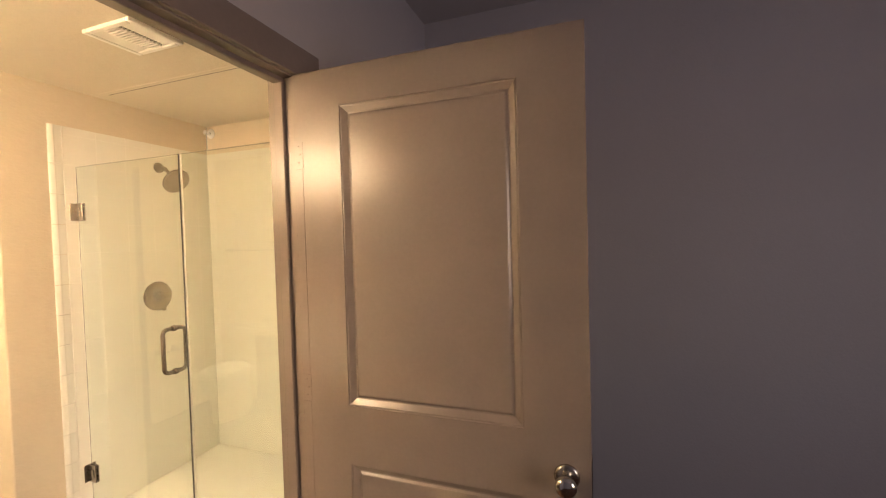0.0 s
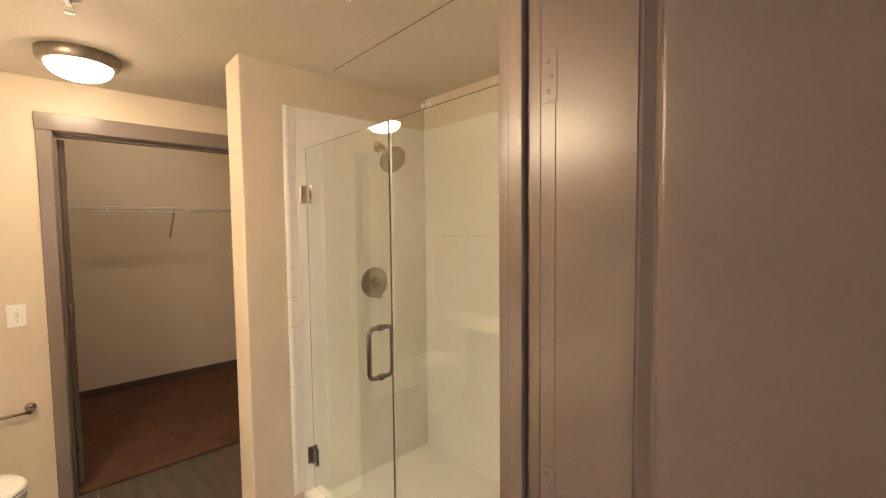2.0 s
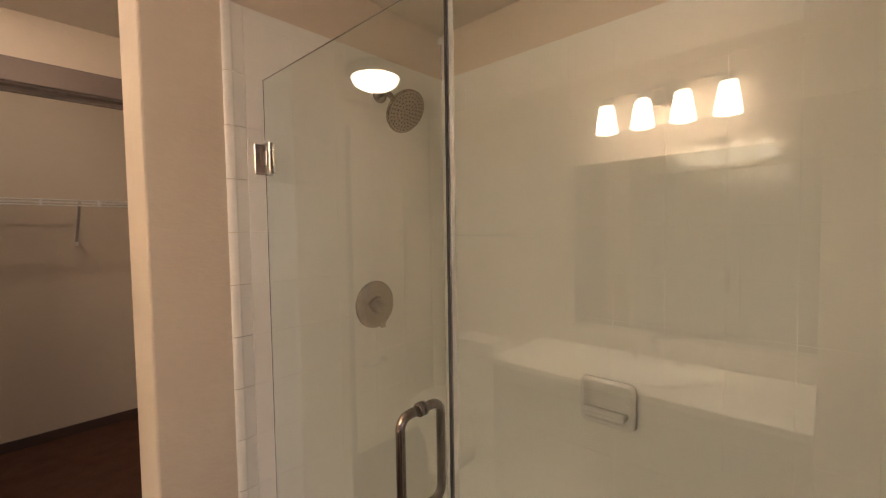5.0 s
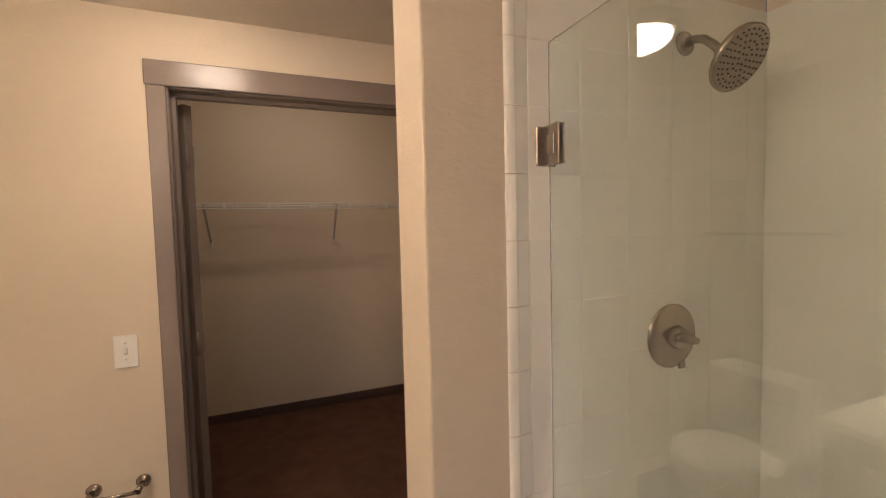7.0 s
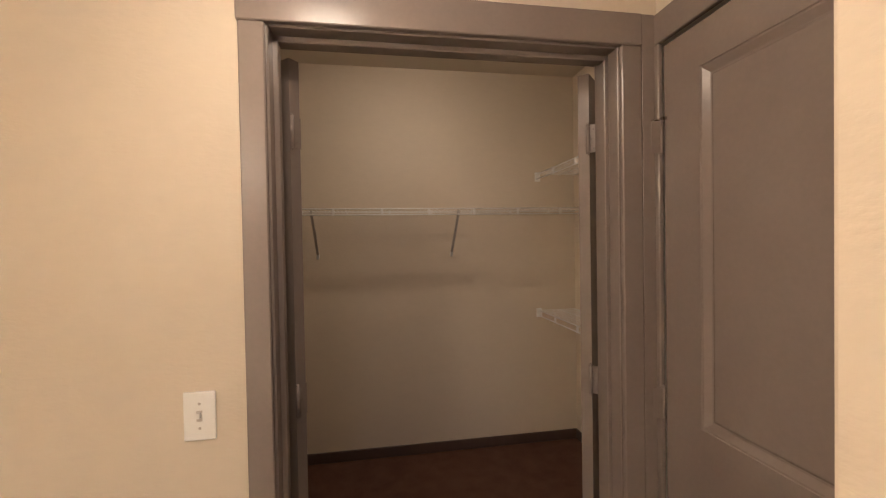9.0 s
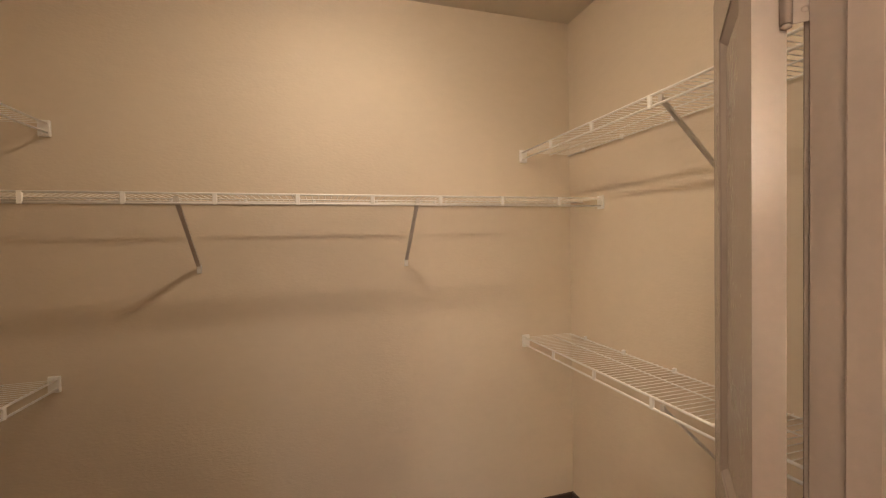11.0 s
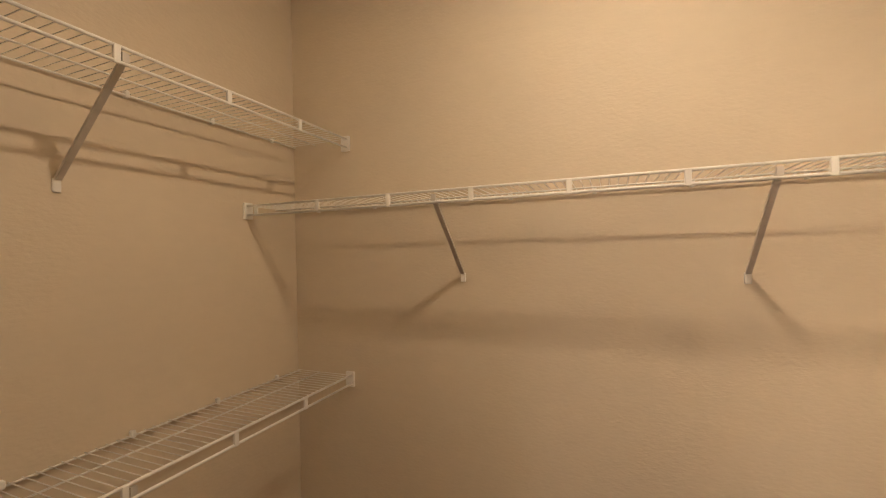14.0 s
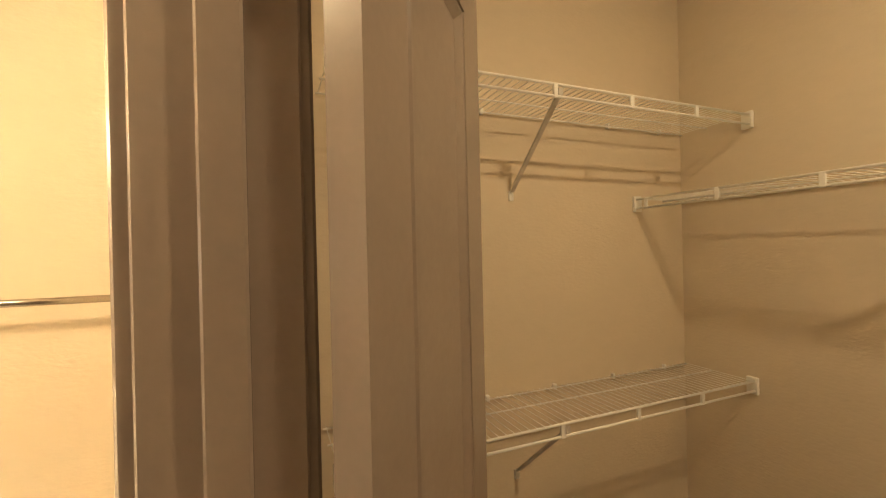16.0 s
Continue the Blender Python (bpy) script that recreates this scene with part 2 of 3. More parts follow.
bx(bm, -2.72, -6.1, -0.1, -1.25, -6.0, BED_H + 0.1)
bx(bm, 0.05, -6.1, -0.1, BED_E + T, -6.0, BED_H + 0.1)
bx(bm, -1.25, -6.1, -0.1, 0.05, -6.0, 0.9)
bx(bm, -1.25, -6.1, 2.1, 0.05, -6.0, BED_H + 0.1)
structure("wall_bedroom_south", bm, GREY, "dim grey bedroom wall with a window opening", "wall")
structure("ceiling_bedroom", bx(B(), -2.6, -6.0, BED_H, BED_E, BED_N, BED_H + 0.1), GREY, "dim painted bedroom ceiling", "ceiling")


# ---------- trim ----------
def trim(name, boxes, label, bevel=0.003):
    bm = B()
    for b in boxes:
        bx(bm, *b, bevel)
    return structure(name, bm, TAUPE, label, "trim")


CAS = 0.062
trim("trim_closet_left", [(-CAS, -0.018, 0, 0, -0.0005, HEAD)], "taupe painted closet casing")
trim("trim_closet_right", [(OPEN_W, -0.018, 0, OPEN_W + CAS, -0.0005, HEAD)], "taupe painted closet casing")
trim("trim_closet_back_left", [(-CAS, CL_S + 0.0005, 0.012, 0, CL_S + 0.014, HEAD)], "taupe painted closet casing, inner side")
trim("trim_closet_back_right", [(OPEN_W, CL_S + 0.0005, 0.012, OPEN_W + CAS, CL_S + 0.014, HEAD)], "taupe painted closet casing, inner side")
trim("trim_closet_head", [(-CAS - 0.004, -0.021, HEAD, OPEN_W + CAS, -0.0005, HEAD + 0.09)], "taupe painted closet head casing")


def jamb_set(prefix, x0, x1, head, ya, yb, stop0, stop1, label):
    """Jambs, head and stops of a doorway in a wall from ya to yb."""
    trim(prefix + "_jamb_left", [(x0 - 0.018, ya, 0, x0 + 0.006, yb, head + 0.018), (x0 + 0.004, stop0, 0, x0 + 0.019, stop1, head - 0.006)], label, 0.0025)
    trim(prefix + "_jamb_right", [(x1 - 0.006, ya, 0, x1 + 0.018, yb, head + 0.018), (x1 - 0.019, stop0, 0, x1 - 0.004, stop1, head - 0.006)], label, 0.0025)
    trim(prefix + "_jamb_head", [(x0 + 0.0065, ya, head - 0.006, x1 - 0.0065, yb, head + 0.018), (x0 + 0.0065, stop0, head - 0.021, x1 - 0.0065, stop1, head - 0.004)], label, 0.0025)


jamb_set("trim_closet", 0.0, OPEN_W, HEAD, -0.004, CL_S + 0.004, 0.043, 0.078, "taupe painted door jamb with stop")
jamb_set("trim_bathroom", BD0, BD1, BDH, BED_N - 0.004, BATH_S + 0.004, -2.558, -2.522, "taupe painted door jamb with stop")
for side, xa, xb in (("left", BD0 - CAS, BD0), ("right", BD1 + 0.015, BD1 + 0.015 + CAS)):
    near = BD0 - CAS if side == "left" else BD1
    trim("trim_bath_inner_" + side, [(near, BATH_S + 0.0005, 0, near + CAS, BATH_S + 0.018, BDH)], "taupe painted door casing")
    trim("trim_bath_outer_" + side, [(xa, BED_N - 0.018, 0, xb, BED_N - 0.0005, BDH)], "taupe painted door casing")
trim("trim_bath_inner_head", [(BD0 - CAS, BATH_S + 0.0005, BDH, BD1 + CAS, BATH_S + 0.02, BDH + 0.09)], "taupe painted head casing")
trim("trim_bath_outer_head", [(BD0 - CAS, BED_N - 0.02, BDH, BD1 + 0.12, BED_N - 0.0005, BDH + 0.10)], "taupe painted head casing")
# added dark strip stands in for shade in the deep gap beside the leaf
structure("trim_bath_gap_shade", bx(B(), BD1 - 0.004, BED_N - 0.014, 0.012, BD1 + 0.008, BED_N - 0.0045, BDH - 0.01), RUBBER_GAPSHADE, "dark strip painting the shade in the gap between jamb and door", "trim")
# closet baseboards
bm = B()
bx(bm, CL_W + 0.012, CL_N - 0.012, 0.012, CL_E - 0.012, CL_N - 0.0005, 0.085, 0.003)
structure("baseboard_back", bm, BASEPAINT, "dark painted closet baseboard", "baseboard")
for nm, xa, xb in (("baseboard_west", CL_W + 0.0005, CL_W + 0.012), ("baseboard_east", CL_E - 0.012, CL_E - 0.0005)):
    structure(nm, bx(B(), xa, CL_S, 0.012, xb, CL_N, 0.085, 0.003), BASEPAINT, "dark painted closet baseboard", "baseboard")


# ---------- panelled doors ----------
def leaf_mesh(w, h, t, panels, stile):
    """A moulded door leaf: x across from the hinge, y through, z up; panels are (bottom, top)."""
    bm = B()
    xs = [0.0, stile, w - stile, w]
    zs = [0.0]
    for a, b in panels:
        zs += [a, b]
    zs.append(h)
    ring = ((0.0, 0.0), (0.0015, 0.0025), (0.006, 0.0030), (0.022, 0.0125), (0.027, 0.0130), (0.033, 0.0085), (0.037, 0.0080))
    for face in (0, 1):
        y = lambda d: d if face == 0 else t - d
        grid = [[bm.verts.new((x, y(0), z)) for x in xs] for z in zs]
        for i in range(len(zs) - 1):
            for j in range(3):
                if j == 1 and i % 2 == 1:
                    loops = []
                    for o, d in ring:
                        x0, x1, z0, z1 = xs[1] + o, xs[2] - o, zs[i] + o, zs[i + 1] - o
                        loops.append([bm.verts.new(p) for p in ((x0, y(d), z0), (x1, y(d), z0), (x1, y(d), z1), (x0, y(d), z1))])
                    for a, b in zip(loops, loops[1:]):
                        for k in range(4):
                            bm.faces.new((a[k], a[(k + 1) % 4], b[(k + 1) % 4], b[k]))
                    bm.faces.new(loops[-1])
                else:
                    bm.faces.new((grid[i][j], grid[i][j + 1], grid[i + 1][j + 1], grid[i + 1][j]))
    for a, b in (((0, 0, 0), (0, t, h)), ((w, 0, 0), (w, t, h))):
        bm.faces.new([bm.verts.new((a[0], yy, zz)) for yy, zz in ((0, 0), (t, 0), (t, h), (0, h))])
    for z in (0, h):
        bm.faces.new([bm.verts.new(p) for p in ((0, 0, z), (w, 0, z), (w, t, z), (0, t, z))])
    bmesh.ops.remove_doubles(bm, verts=bm.verts, dist=0.0004)
    return bm


def hinge(parent, x, y, z, plate_dir, mat=TAUPE, h=0.089):
    """A butt hinge: knuckle barrel, pin caps and a leaf plate on the door edge."""
    bm = B()
    tube(bm, [(x, y, z - h / 2), (x, y, z + h / 2)], 0.0065, 10)
    for k in (-1, 1):
        lathe(bm, [(0.0045, 0), (0.006, 0.004), (0, 0.007)], Matrix.Translation((x, y, z + k * h / 2)) @ Matrix.Diagonal((1, 1, k, 1)), 10)
    hg = part("hinge", bm, mat, parent, "painted butt hinge")
    bm = B()
    bx(bm, x + 0.002 * plate_dir, y - 0.001, z - h / 2, x + 0.003 * plate_dir, y - 0.033, z + h / 2)
    for dz in (-0.03, 0.0, 0.03):
        lathe(bm, [(0.004, 0), (0.003, 0.0012), (0, 0.0012)], Matrix.Translation((x + 0.001 * plate_dir, y - 0.018 + 0.006 * (dz == 0), z + dz)) @ Matrix.Rotation(radians(90), 4, "Y"), 8)
    part("hinge_plate", bm, mat, hg)
    return hg


def knob(parent, x, z, t):
    """A turned knob and rose on both faces of a leaf."""
    for face in (0, 1):
        m = Matrix.Translation((x, 0.0 if face == 0 else t, z)) @ Matrix.Rotation(radians(90 if face == 0 else -90), 4, "X")
        k = part("knob", lathe(B(), [(0.012, 0.008), (0.011, 0.03), (0.020, 0.036), (0.027, 0.046), (0.027, 0.056), (0.021, 0.064), (0, 0.067)], m, 24), CHROME, parent, "bright metal door knob")
        part("rose", lathe(B(), [(0.033, 0.0), (0.033, 0.004), (0.026, 0.009), (0.012, 0.011)], m, 24), NICKEL, k)


# bathroom door, swung out into the bedroom
bath_door = thing("door_1", pose(0.674, -2.605, 0.012, 0, 0, -90), "taupe two-panel door standing open against the bedroom", "door")
bath_door["kind"] = "structure"
part("leaf", leaf_mesh(0.892, 2.034, 0.035, [(0.24, 0.790), (0.975, 1.916)], 0.172), TAUPE, bath_door)
knob(bath_door, 0.830, 0.862, 0.035)
for z in (0.25, 1.02, 1.82):
    hinge(bath_door, -0.004, 0.036, z, 1)
# painted hinge straps and the edge bead on the leaf's face
for z in (0.25, 1.02, 1.776):
    bm = B()
    rim = [Vector((0.033, -0.0012, z - 0.042)), Vector((0.033, -0.0012, z + 0.042))]
    arc(rim, (0.017, -0.0012, z + 0.029), (0, 0, 1), (-1, 0, 0), 0.013, 0, 90, 5)
    arc(rim, (0.017, -0.0012, z - 0.029), (-1, 0, 0), (0, 0, -1), 0.013, 0, 90, 5)
    front = [bm.verts.new(p) for p in rim]
    rear = [bm.verts.new((p.x, 0.001, p.z)) for p in rim]
    bm.faces.new(front)
    for k in range(len(rim)):
        bm.faces.new((front[k], front[(k + 1) % len(rim)], rear[(k + 1) % len(rim)], rear[k]))
    for dx, dz in ((0.016, 0.026), (0.022, 0.0), (0.016, -0.026)):
        lathe(bm, [(0.004, 0.0), (0.0032, 0.0010), (0, 0.0006)], Matrix.Translation((dx, -0.0012, z + dz)) @ Matrix.Rotation(radians(90), 4, "X"), 10)
    part("hinge_strap", bm, TAUPE, bath_door, "painted hinge strap with rounded corners")
for za, zb in ((0.0, 0.205), (0.295, 0.975), (1.065, 1.730)):
    part("edge_bead", bx(B(), 0.001, -0.0014, za, 0.031, 0.0, zb, 0.0006), TAUPE, bath_door)
bm = bx(B(), 0.8925, 0.006, 0.807, 0.894, 0.029, 0.917)
part("latch_plate", bm, NICKEL, bath_door, "small brass-toned latch plate")

# closet doors, swung into the closet
LEAF = 0.453
for nm, m, flip in (("door_2", pose(0.027, 0.139, 0.022, 0, 0, 140.6), False), ("door_3", pose(0.940, 0.138, 0.022, 0, 0, 45.4), True)):
    d = thing(nm, m, "narrow taupe panelled closet door, swung open into the closet", "door")
    d["kind"] = "structure"
    lm = leaf_mesh(LEAF, 2.008, 0.035, [(0.22, 0.86), (1.02, 1.89)], 0.10)
    if not flip:
        bmesh.ops.translate(lm, verts=lm.verts, vec=(0, -0.035, 0))
    part("leaf", lm, TAUPE, d)
    for z in (0.25, 1.03, 1.80):
        hinge(d, -0.006, 0.002 if flip else -0.002, z, 1)

# linen door, shut
linen = thing("door_4", pose(ALC_X - 0.004, -0.037, 0.012, 0, 0, -90), "closed taupe panelled linen door with painted hinges", "door")
linen["kind"] = "structure"
part("leaf", leaf_mesh(0.60, 2.03, 0.035, [(0.24, 0.79), (0.998, 1.921)], 0.128), TAUPE, linen)
for z in (0.25, 1.02, 1.775):
    hinge(linen, -0.004, -0.006, z, 1)
bm = B()
tube(bm, [(-0.004, -0.006, 1.826), (-0.03, -0.03, 1.826)], 0.004, 8)
lathe(bm, [(0.010, 0), (0.010, 0.01), (0.006, 0.013), (0, 0.013)], Matrix.Translation((-0.03, -0.03, 1.826)) @ Matrix.Rotation(radians(70), 4, "X"), 14)
bx(bm, -0.012, -0.012, 1.822, 0.012, 0.0, 1.830)
part("door_stop", bm, NICKEL, linen, "hinge-pin door stop with a rubber tip")
trim("trim_linen_head", [(ALC_X - 0.018, -0.70, HEAD + 0.004, ALC_X - 0.0005, -0.001, HEAD + 0.09)], "taupe head casing of the linen door")
trim("trim_corner", [(OPEN_W + CAS + 0.001, -0.017, 0, ALC_X - 0.0185, -0.0005, HEAD + 0.09)], "taupe filler strip between the two casings", 0.001)
trim("trim_linen_side", [(ALC_X - 0.018, -0.70, 0, ALC_X - 0.0005, -0.634, HEAD + 0.003)], "taupe side casing of the linen door")
trim("trim_linen_hinge", [(ALC_X - 0.018, -0.031, 0, ALC_X - 0.0005, -0.002, HEAD + 0.003)], "taupe side casing of the linen door")

# ---------- wire shelves ----------
def wire_shelf(length, depth, feet, clips, label, far_end=True):
    """A coated wire shelf: x along, wall at y 0, front at -depth, deck at z 0."""
    th = thing("wire_shelf", Matrix(), label, "shelf", "wire shelves of the closet")
    y0 = -depth
    part("front_rail", tube(B(), [(0.004, y0, 0), (length - 0.004, y0, 0)], 0.0046, 8), VINYL, th)
    part("lip_rail", tube(B(), [(0.004, y0 - 0.001, -0.037), (length - 0.004, y0 - 0.001, -0.037)], 0.0046, 8), VINYL, th)
    part("back_rail", tube(B(), [(0.004, -0.012, -0.005), (length - 0.004, -0.012, -0.005)], 0.0032, 8), VINYL, th)
    part("middle_rail", tube(B(), [(0.004, -0.125, -0.005), (length - 0.004, -0.125, -0.005)], 0.0028, 8), VINYL, th)
    bm = B()
    n = int(length / 0.0255)
    for k in range(n):
        x = 0.014 + k * (length - 0.028) / (n - 1)
        tube(bm, [(x, -0.008, 0), (x, y0 + 0.002, 0)], 0.0014, 5)
    tagged(part("wire_deck", bm, VINYL, th, "close-set white cross wires"), kind="stuff")
    for x in clips:
        part("lip_clip", bx(B(), x - 0.008, y0 - 0.0055, -0.042, x + 0.008, y0 + 0.0035, 0.003, 0.0015), VINYL, th)
    for x in feet:
        bm = B()
        z1 = -0.295
        a, b = Vector((x, y0 + 0.004, -0.022)), Vector((x, -0.012, z1 + 0.012))
        d = (b - a).normalized()
        s = Vector((1, 0, 0))
        u = d.cross(s)
        v = []
        for p in (a, b):
            v.append([bm.verts.new(p + sx * 0.0078 * s + su * 0.004 * u) for sx, su in ((-1, -1), (1, -1), (1, 1), (-1, 1))])
        for k in range(4):
            bm.faces.new((v[0][k], v[0][(k + 1) % 4], v[1][(k + 1) % 4], v[1][k]))
        bm.faces.new(v[0][::-1]); bm.faces.new(v[1])
        # hook over the lip
        bx(bm, x - 0.0075, y0 - 0.002, -0.032, x + 0.0075, y0 + 0.006, -0.010)
        arm = part("support_arm", bm, STEEL, th, "flat grey steel support arm")
        bm = bx(B(), x - 0.010, -0.009, z1 - 0.022, x + 0.010, -0.0005, z1 + 0.014, 0.003, 2)
        part("arm_foot", bm, PLASTIC, arm, "white plastic wall foot")
    for x0, x1 in ((0.0005, 0.013),) + (((length - 0.013, length - 0.0005),) if far_end else ()):
        bm = B()
        bx(bm, x0, y0 - 0.012, -0.052, x1, y0 + 0.030, 0.014, 0.003, 2)
        part("end_bracket", bm, PLASTIC, th, "white plastic end bracket")
    k = 0.14
    while k < length:
        bm = B()
        bx(bm, k - 0.007, -0.016, -0.012, k + 0.007, -0.0005, 0.010, 0.0025)
        part("wall_clip", bm, PLASTIC, th, "small white wall clip")
        k += 0.29
    return th


def clip_row(start, end, step):
    out = []
    while start < end:
        out.append(start)
        start += step
    return out


SIDE_L = CL_N - 0.22
back = wire_shelf(CL_E - CL_W, 0.284, [-0.118 - CL_W, 0.796 - CL_W], clip_row(0.06, CL_E - CL_W, 0.2955), "white coated wire shelf along the closet back wall")
back.matrix_basis = pose(CL_W, CL_N, 1.716)
# side shelves: x runs from the back wall towards the opening wall
for z, side in ((2.014, 1), (0.994, 1), (1.985, -1), (0.990, -1)):
    what = "high" if z > 1.5 else "low"
    s = wire_shelf(SIDE_L, 0.298, [CL_N - 0.908] if side == 1 else [CL_N - 0.845], clip_row(0.302, SIDE_L, 0.305), what + " white wire shelf on the closet side wall")
    if side == 1:     # west wall
        s.matrix_basis = Matrix.Translation((CL_W, CL_N, z)) @ Matrix(((0, -1, 0, 0), (-1, 0, 0, 0), (0, 0, 1, 0), (0, 0, 0, 1)))
    else:
        s.matrix_basis = Matrix.Translation((CL_E, CL_N, z)) @ pose(0, 0, 0, 0, 0, -90)


# ---------- ceiling lights ----------
def dome_light(x, y, z, r, glow, label):
    th = thing("ceiling_light", pose(x, y, z), label, "ceiling light")
    part("pan", lathe(B(), [(0, -0.001), (r, -0.001), (r, -0.030), (r * 0.95, -0.044), (r * 0.86, -0.052), (r * 0.80, -0.050), (0, -0.046)], None, 48), BULBPAN, th, "brushed bronze pan")
    prof = [(r * 0.80, -0.050)]
    for k in range(1, 9):
        a = radians(90 * k / 8)
        prof.append((r * 0.80 * math.cos(a), -0.050 - 0.42 * r * math.sin(a)))
    part("dome", lathe(B(), prof, None, 48), glow, th, "lit frosted glass dome")
    return th


dome_light(0.113, -0.505, BATH_H, 0.152, DOME_GLOW, "lit frosted dome light with a bronze pan")
bulb_light = thing("ceiling_light", pose(0.505, 0.92, CL_H), "small lit round ceiling light in the closet", "ceiling light")
part("holder", lathe(B(), [(0, -0.001), (0.066, -0.001), (0.064, -0.014), (0.055, -0.020), (0.0485, -0.0205), (0, -0.019)], None, 32), PLASTIC, bulb_light, "white ceiling lamp holder")
part("dome", lathe(B(), [(0.048, -0.020), (0.047, -0.027), (0.040, -0.034), (0.024, -0.039), (0, -0.041)], None, 32), CLOSET_GLOW, bulb_light, "lit frosted lens")

# ---------- shower ----------
pan = thing("shower_pan", pose(0, 0, 0), "white acrylic shower base with a curb", "shower base")
bm = B()
bx(bm, 0.885, BATH_S + 0.001, -0.005, 1.000, WING_S - 0.0085, 0.145, 0.012, 3)
part("curb", bm, PAN, pan)
bm = B()
bx(bm, 1.001, BATH_S + 0.001, -0.005, SHO_E + 0.007, WING_S - 0.0085, 0.0915)
part("tray", bm, PAN, pan)

# glass enclosure
enc = thing("shower_enclosure", pose(0, 0, 0), "frameless clear glass shower enclosure with metal fittings", "shower enclosure")
GT = 0.010
SEAM = -1.748
gd = part("glass_door", bx(B(), GLASS_X - GT / 2, SEAM + 0.003, 0.158, GLASS_X + GT / 2, -1.022, 1.921, 0.001), GLASS, enc, "clear glass door panel")
gp = part("glass_panel", bx(B(), GLASS_X - GT / 2, BATH_S + 0.004, 0.147, GLASS_X + GT / 2, SEAM - 0.003, 1.921, 0.001), GLASS, enc, "fixed clear glass panel")
for g in (gd, gp):
    g.visible_shadow = False
part("seal_strip", bx(B(), GLASS_X - 0.0065, SEAM - 0.0017, 0.158, GLASS_X + 0.0065, SEAM + 0.0017, 1.921), RUBBER_GAPSHADE, enc, "dark seal strip at the glass seam")
part("clear_seal", bx(B(), GLASS_X + 0.0053, SEAM - 0.0130, 0.158, GLASS_X + 0.0068, SEAM - 0.0030, 1.921, 0.0006), SEAL, enc, "pale translucent vinyl seal")
for z in (1.690, 0.328):
    bm = B()
    bx(bm, GLASS_X - 0.030, SHO_N - 0.0065, z - 0.045, GLASS_X + 0.030, SHO_N - 0.001, z + 0.045, 0.002)
    bx(bm, GLASS_X - 0.012, SHO_N - 0.062, z - 0.045, GLASS_X - 0.0055, SHO_N - 0.007, z + 0.045, 0.002)
    bx(bm, GLASS_X + 0.0055, SHO_N - 0.062, z - 0.045, GLASS_X + 0.012, SHO_N - 0.007, z + 0.045, 0.002)
    hg = part("glass_hinge", bm, NICKEL, enc, "square brushed nickel glass hinge")
    part("cover_plate", bx(B(), GLASS_X - 0.0145, SHO_N - 0.048, z - 0.022, GLASS_X - 0.0125, SHO_N - 0.022, z + 0.022, 0.001), NICKEL, hg)
HY = -1.667
for sx in (-1, 1):
    bm = B()
    p = [Vector((GLASS_X + sx * 0.006, HY, 1.121))]
    arc(p, (GLASS_X + sx * 0.034, HY, 1.097), (0, 0, 1), (sx, 0, 0), 0.024, 0, 90)
    arc(p, (GLASS_X + sx * 0.034, HY, 0.944), (sx, 0, 0), (0, 0, -1), 0.024, 0, 90)
    p.append(Vector((GLASS_X + sx * 0.006, HY, 0.920)))
    tube(bm, p, 0.0095, 14)
    for z in (1.121, 0.920):
        lathe(bm, [(0.014, 0.0), (0.014, 0.005), (0.0115, 0.008), (0.0095, 0.008)], Matrix.Translation((GLASS_X + sx * 0.0055, HY, z)) @ Matrix.Rotation(radians(90 * sx), 4, "Y"), 18)
    part("pull_handle", bm, NICKEL, enc, "brushed nickel D-shaped pull")

# shower fittings on the north tile
fit_n = thing("shower_valve", pose(1.352, SHO_N - 0.003, 1.199), "round brushed nickel shower valve with a lever", "shower valve")
RX = Matrix.Rotation(radians(90), 4, "X")
part("escutcheon", lathe(B(), [(0.0, 0.0), (0.088, 0.0), (0.088, 0.003), (0.080, 0.009), (0.045, 0.012), (0.032, 0.014)], RX, 40), NICKEL, fit_n)
bm = lathe(B(), [(0.030, 0.012), (0.028, 0.030), (0.020, 0.040), (0, 0.042)], RX, 28)
tube(bm, [(-0.026, -0.034, 0.006), (-0.012, -0.042, 0.005), (0.012, -0.046, 0.000), (0.036, -0.045, -0.008), (0.044, -0.043, -0.012)], [0.008, 0.0125, 0.012, 0.010, 0.006], 12)
part("stop_tab", bx(B(), 0.020, -0.011, -0.094, 0.044, -0.002, -0.072, 0.004, 2), NICKEL, fit_n)
part("lever", bm, NICKEL, fit_n)
head = thing("shower_fixture", pose(1.395, SHO_N - 0.003, 1.984), "round brushed nickel shower head on a bent arm", "shower head")
part("flange", lathe(B(), [(0.0, 0.0), (0.032, 0.0), (0.030, 0.006), (0.014, 0.012)], RX, 28), NICKEL, head)
part("arm", tube(B(), [(0, 0, 0), (0, -0.03, 0.0), (0, -0.055, -0.010), (0, -0.080, -0.034), (0, -0.105, -0.066)], 0.0105, 14), NICKEL, head)
M = Matrix.Translation((0, -0.105, -0.066)) @ Matrix.Rotation(radians(180 - 56), 4, "X")
part("face_body", lathe(B(), [(0, -0.012), (0.016, -0.012), (0.018, 0.006), (0.028, 0.020), (0.060, 0.034), (0.077, 0.040), (0.078, 0.050), (0.074, 0.053)], M, 40), NICKEL, head)
fp = part("spray_plate", lathe(B(), [(0.074, 0.053), (0.070, 0.0535), (0, 0.0535)], M, 40), BULBPAN, head, "bronze-grey spray plate with rows of dark nozzles")
bm = B()
